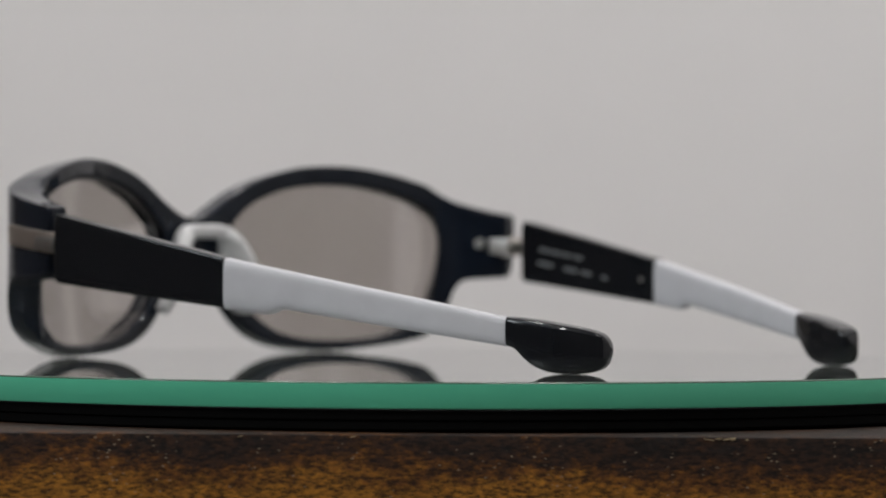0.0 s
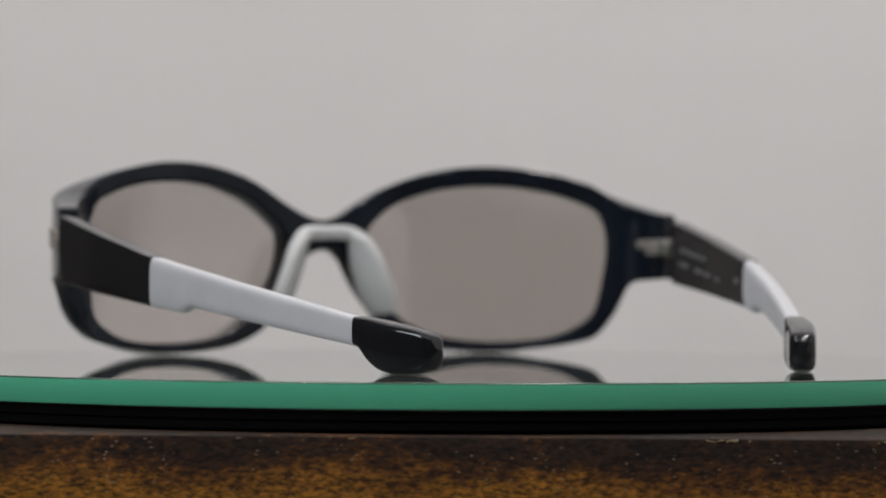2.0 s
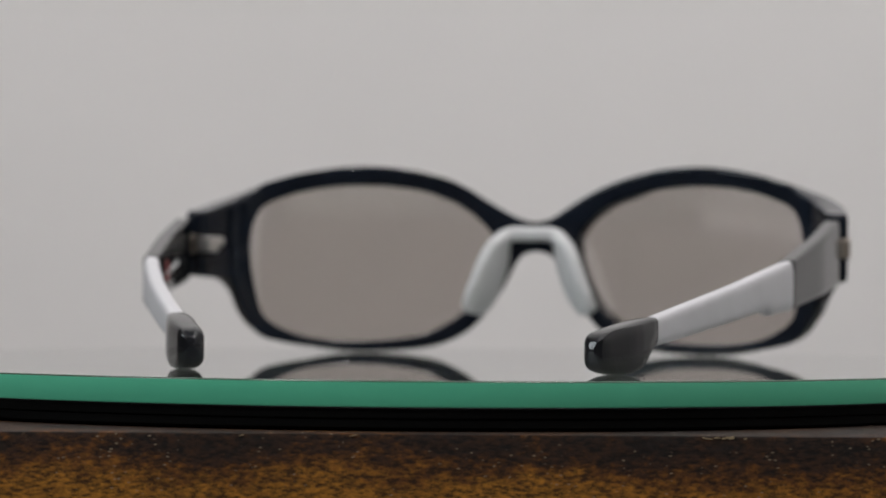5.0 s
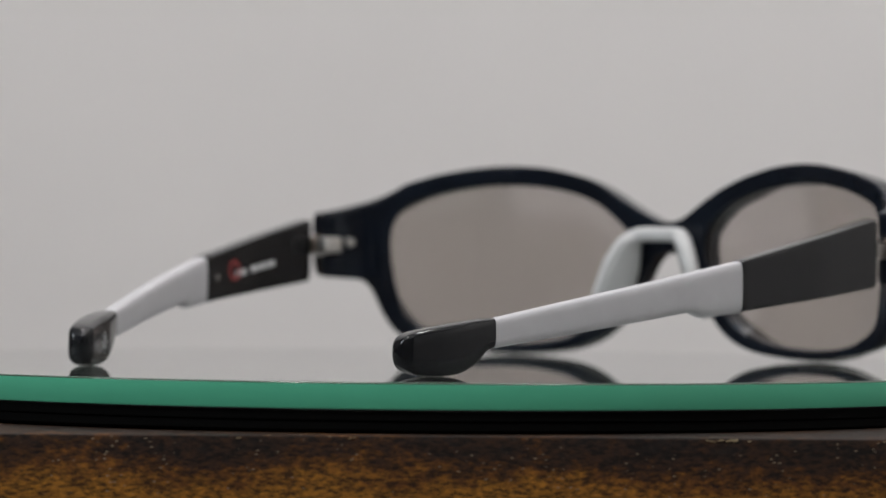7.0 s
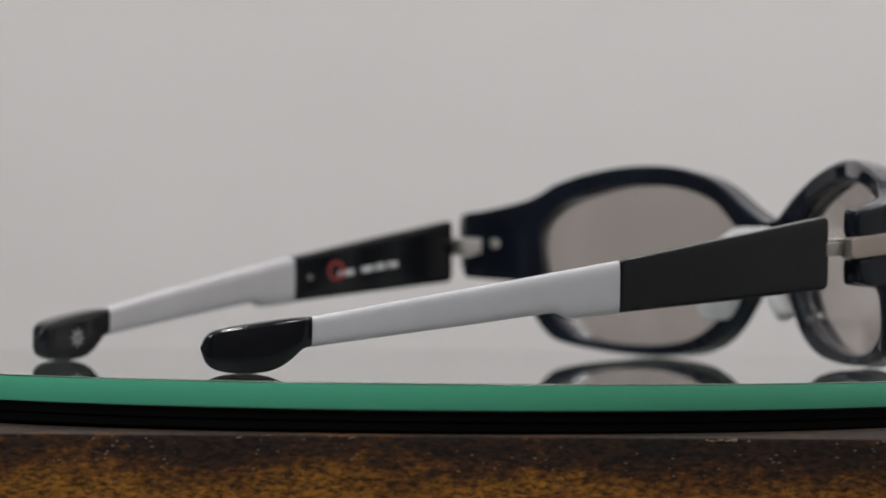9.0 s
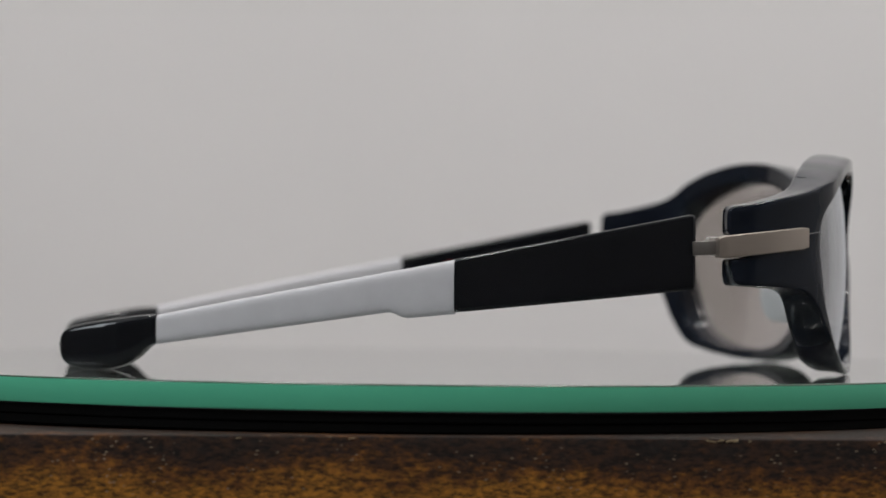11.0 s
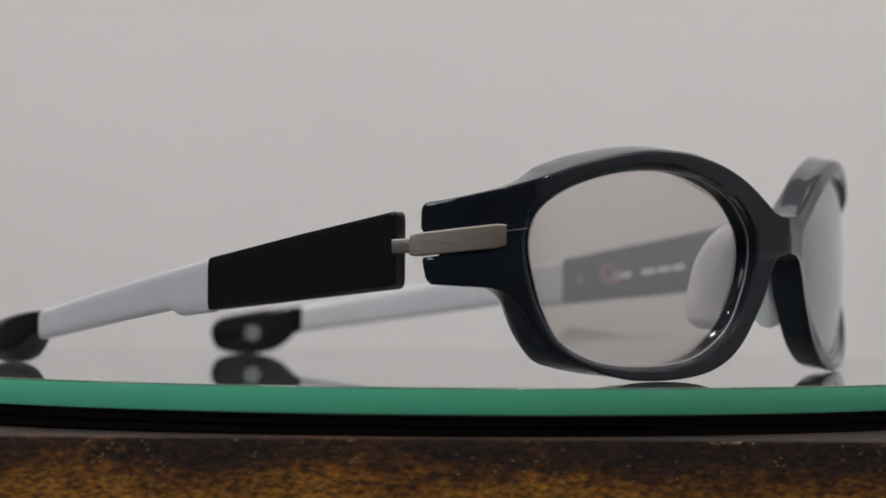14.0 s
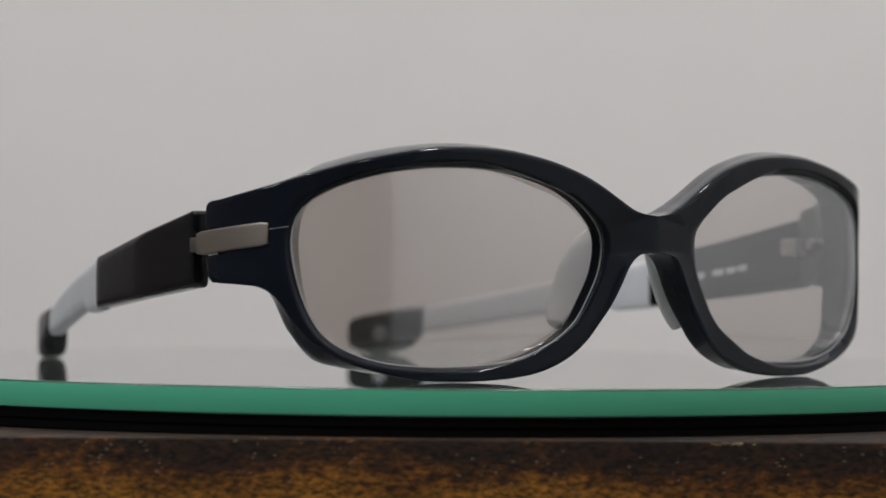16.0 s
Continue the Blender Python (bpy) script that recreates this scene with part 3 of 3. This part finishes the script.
def disc_mesh(name, p, normal, radius, height, mat, parent, label=""):
    bm = bmesh.new()
    bmesh.ops.create_cone(bm, cap_ends=True, segments=20, radius1=radius, radius2=radius * 0.8, depth=height)
    bmesh.ops.transform(bm, matrix=Matrix.Translation(p) @ Vector(normal).to_track_quat("Z", "Y").to_matrix().to_4x4(), verts=bm.verts)
    verts = [tuple(v.co) for v in bm.verts]
    bm.verts.index_update()
    faces = [[v.index for v in f.verts] for f in bm.faces]
    bm.free()
    return mesh_object(name, verts, faces, mat, parent, label, True, 40)


def build_nose_pad(parent):
    pad = new("nose_pad")
    pad.parent = parent
    # the saddle over the bridge and a flared blade on each side, one run of sections
    def blade(side):
        path = catmull([(0.0, 0.6, 26.15), (3.5, 0.5, 26.15), (5.6, 0.2, 25.6), (6.9, -0.3, 23.6), (7.9, -0.7, 21.0), (8.9, -0.9, 18.0), (10.2, -0.9, 14.4),
                        (11.6, -0.6, 11.4), (12.6, -0.2, 9.7), (13.0, 0.0, 9.0)], 5)
        wide = np.interp(np.linspace(0, 1, len(path)), [0, 0.2, 0.32, 0.5, 0.72, 0.88, 0.96, 1], [1.5, 1.7, 2.9, 4.1, 4.5, 3.4, 2.2, 0.8])
        thick = np.interp(np.linspace(0, 1, len(path)), [0, 0.2, 0.35, 0.6, 0.9, 0.97, 1], [1.5, 1.6, 1.85, 1.75, 1.5, 1.1, 0.4])
        turn = np.interp(np.linspace(0, 1, len(path)), [0, 0.18, 0.38, 1], [0, 0, 1, 1])
        secs = []
        for i, p in enumerate(path):
            t = path[min(i + 1, len(path) - 1)] - path[max(i - 1, 0)]
            t /= np.linalg.norm(t)
            flat = np.array([0.62, -0.78, 0.0])          # a blade's breadth: outwards and back
            over = np.array([0.0, -1.0, 0.0])            # a saddle's breadth: front to back
            b = turn[i] * flat + (1 - turn[i]) * over
            b -= t * (b @ t)
            b /= np.linalg.norm(b)
            n = np.cross(t, b)
            c, s = superellipse(24, 2.8)
            secs.append([tuple((np.array([side, 1, 1]) * (p + b * wide[i] * u + n * thick[i] * v)) + (OX + 0.3, OY, 0)) for u, v in zip(c, s)])
        return secs
    secs = blade(-1)[::-1]
    right = blade(1)[1:]
    loft("pad_body", secs + [s for s in right], SILICONE, pad, "soft white silicone saddle", 70)
    return pad


def build_marks(temples, parent):
    # printed lines inside the right sleeve, a red ring and bars inside the left one
    def inside(side, y, z, length, height, mat, name, temple):
        x = temple_x(y, side) - 1.78
        dx = (float(temple_point(y + 3)[0]) - float(temple_point(y - 3)[0])) / 6
        rise = (28.7 + 15.7 - 20.65 - 11.25) / 2 / 41.8
        rounded_box(name, (0.24, length, height), oriented((side * x + OX, y + OY, z), (side * dx, 1, rise)), mat, temple, "", 0.02, 1)
    r, l = temples
    for y, n, z in ((-38.2, 3.0, 1.3), (-41.8, 3.0, 1.3), (-45.2, 2.4, 1.3), (-48.6, 2.6, 1.3), (-38.6, 4.6, -1.7), (-46.4, 4.0, -1.7), (-51.2, 3.2, -1.7), (-57.0, 1.8, -1.7)):
        mid = sum(float(v) for v in temple_point(y)[1:]) / 2
        inside(1, y, mid + z, n, 0.75, DIMPRINT, "printed_bar", r)
    for y, n in ((-59.2, 4.0), (-53.6, 3.0), (-50.2, 2.6), (-47.0, 2.4)):
        mid = sum(float(v) for v in temple_point(y)[1:]) / 2
        inside(-1, y, mid - 0.6, n, 1.15, PRINT, "printed_bar", l)
    y = -61.8
    mid = sum(float(v) for v in temple_point(y)[1:]) / 2
    x = temple_x(y, -1) - 1.76
    ring_v, ring_f, n = [], [], 28
    for rad, w in ((2.15, -0.1), (2.15, 0.16), (1.35, 0.16), (1.35, -0.1)):
        ring_v += [(-x + OX + w - 0.1 * rad * math.cos(2 * math.pi * i / n), y + OY + rad * math.cos(2 * math.pi * i / n), mid + 0.2 + rad * math.sin(2 * math.pi * i / n)) for i in range(n)]
    for i in range(4):
        for j in range(n):
            ring_f.append([i * n + j, i * n + (j + 1) % n, (i + 1) % 4 * n + (j + 1) % n, (i + 1) % 4 * n + j])
    mesh_object("printed_ring", ring_v, ring_f, RED, l, "red printed ring", False)
    for side, t in ((1, r), (-1, l)):
        y = -68.5
        mid = sum(float(v) for v in temple_point(y)[1:]) / 2
        x = temple_x(y, side) - 1.75
        disc_mesh("rivet", (side * x + OX, y + OY, mid - 0.2), (-side, 0.1, 0), 0.75, 0.2, STEEL, t, "small steel rivet")
    # petal mark inside the left tip
    y0, z0 = -132.9, 4.45
    x = float(temple_point(y0 - 1.1)[0]) - 2.62
    verts, faces = [], []
    for i in range(8):
        a = math.pi / 4 * i
        c, s = math.cos(a), math.sin(a)
        quad = []
        for u, v in ((0.3, -0.06), (1.2, -0.24), (2.1, 0), (1.2, 0.24), (0.3, 0.06)):
            p, q = c * u - s * v, s * u + c * v
            quad.append((p, q))
        for w in (-0.3, 0.10):
            verts += [(-x + OX + w - 0.42 * p, y0 + OY + p * 0.92 + w * 0.4, z0 + q) for p, q in quad]
        b = i * 10
        faces += [[b + k for k in range(5)], [b + 5 + k for k in range(5)]] + [[b + k, b + (k + 1) % 5, b + 5 + (k + 1) % 5, b + 5 + k] for k in range(5)]
    mesh_object("petal_mark", verts, faces, PETAL, l, "white printed petal mark", False)


def build_spectacles():
    ob = tagged(new("spectacles"), "open navy sports spectacles with tinted lenses and pale grey arms", "glasses")
    build_front(ob)
    for side in (1, -1):
        build_lens(ob, side)
        build_hinge(ob, side)
        p, q = bent(END - 6.2, 24.0, -3.5, side), bent(END - 6.2, 24.0, -4.5, side)
        disc_mesh("rivet", tuple(p), tuple(q - p), 1.2, 1.9, BRIGHT, ob, "round steel rivet")
        secs = [[tuple(bent(along_x(65.6) - u * 3.2, 25.75 + 0.5 * u + dz, 1.5 + dw, side)) for dz, dw in ((-0.06, -0.3), (0.06, -0.3), (0.06, 0.03), (-0.06, 0.03))]
                for u in np.linspace(0, 1, 6)]
        loft("rim_joint", secs, BEVEL, ob, "fine pale joint line in the rim", 30)
    temples = [build_temple(ob, 1), build_temple(ob, -1)]
    build_nose_pad(ob)
    build_marks(temples, ob)
    return ob


spectacles = build_spectacles()

# ---------------------------------------------------------------- what moves
TURN = [(0.0, 47.55), (0.5, 41.6), (1.0, 35.6), (1.5, 29.63), (2.0, 23.65), (2.5, 17.75), (3.0, 11.9), (3.5, 6.1), (4.0, 0.23), (4.5, -5.75),
        (5.0, -11.73), (5.5, -17.71), (6.0, -23.69), (6.5, -29.7), (7.0, -35.85), (7.5, -41.85), (8.0, -48.12), (8.5, -54.4), (9.0, -60.5),
        (9.5, -66.65), (10.0, -72.8), (10.5, -78.95), (11.0, -85.1), (11.5, -91.24), (12.0, -97.25), (12.5, -103.4), (13.0, -109.45),
        (13.5, -115.38), (14.0, -121.25), (14.5, -127.15), (15.0, -133.14), (15.5, -139.13), (16.0, -145.15)]


def motions():
    # the plate runs out of true by a fraction of a degree
    rows = [(t, pose(0, 0, 0, 0, 0, a) @ pose(0, 0, 0, -0.18, 0, 0)) for t, a in TURN]
    for thing in (turntable, glass_disc, spectacles):
        walk(thing, rows)


motions()
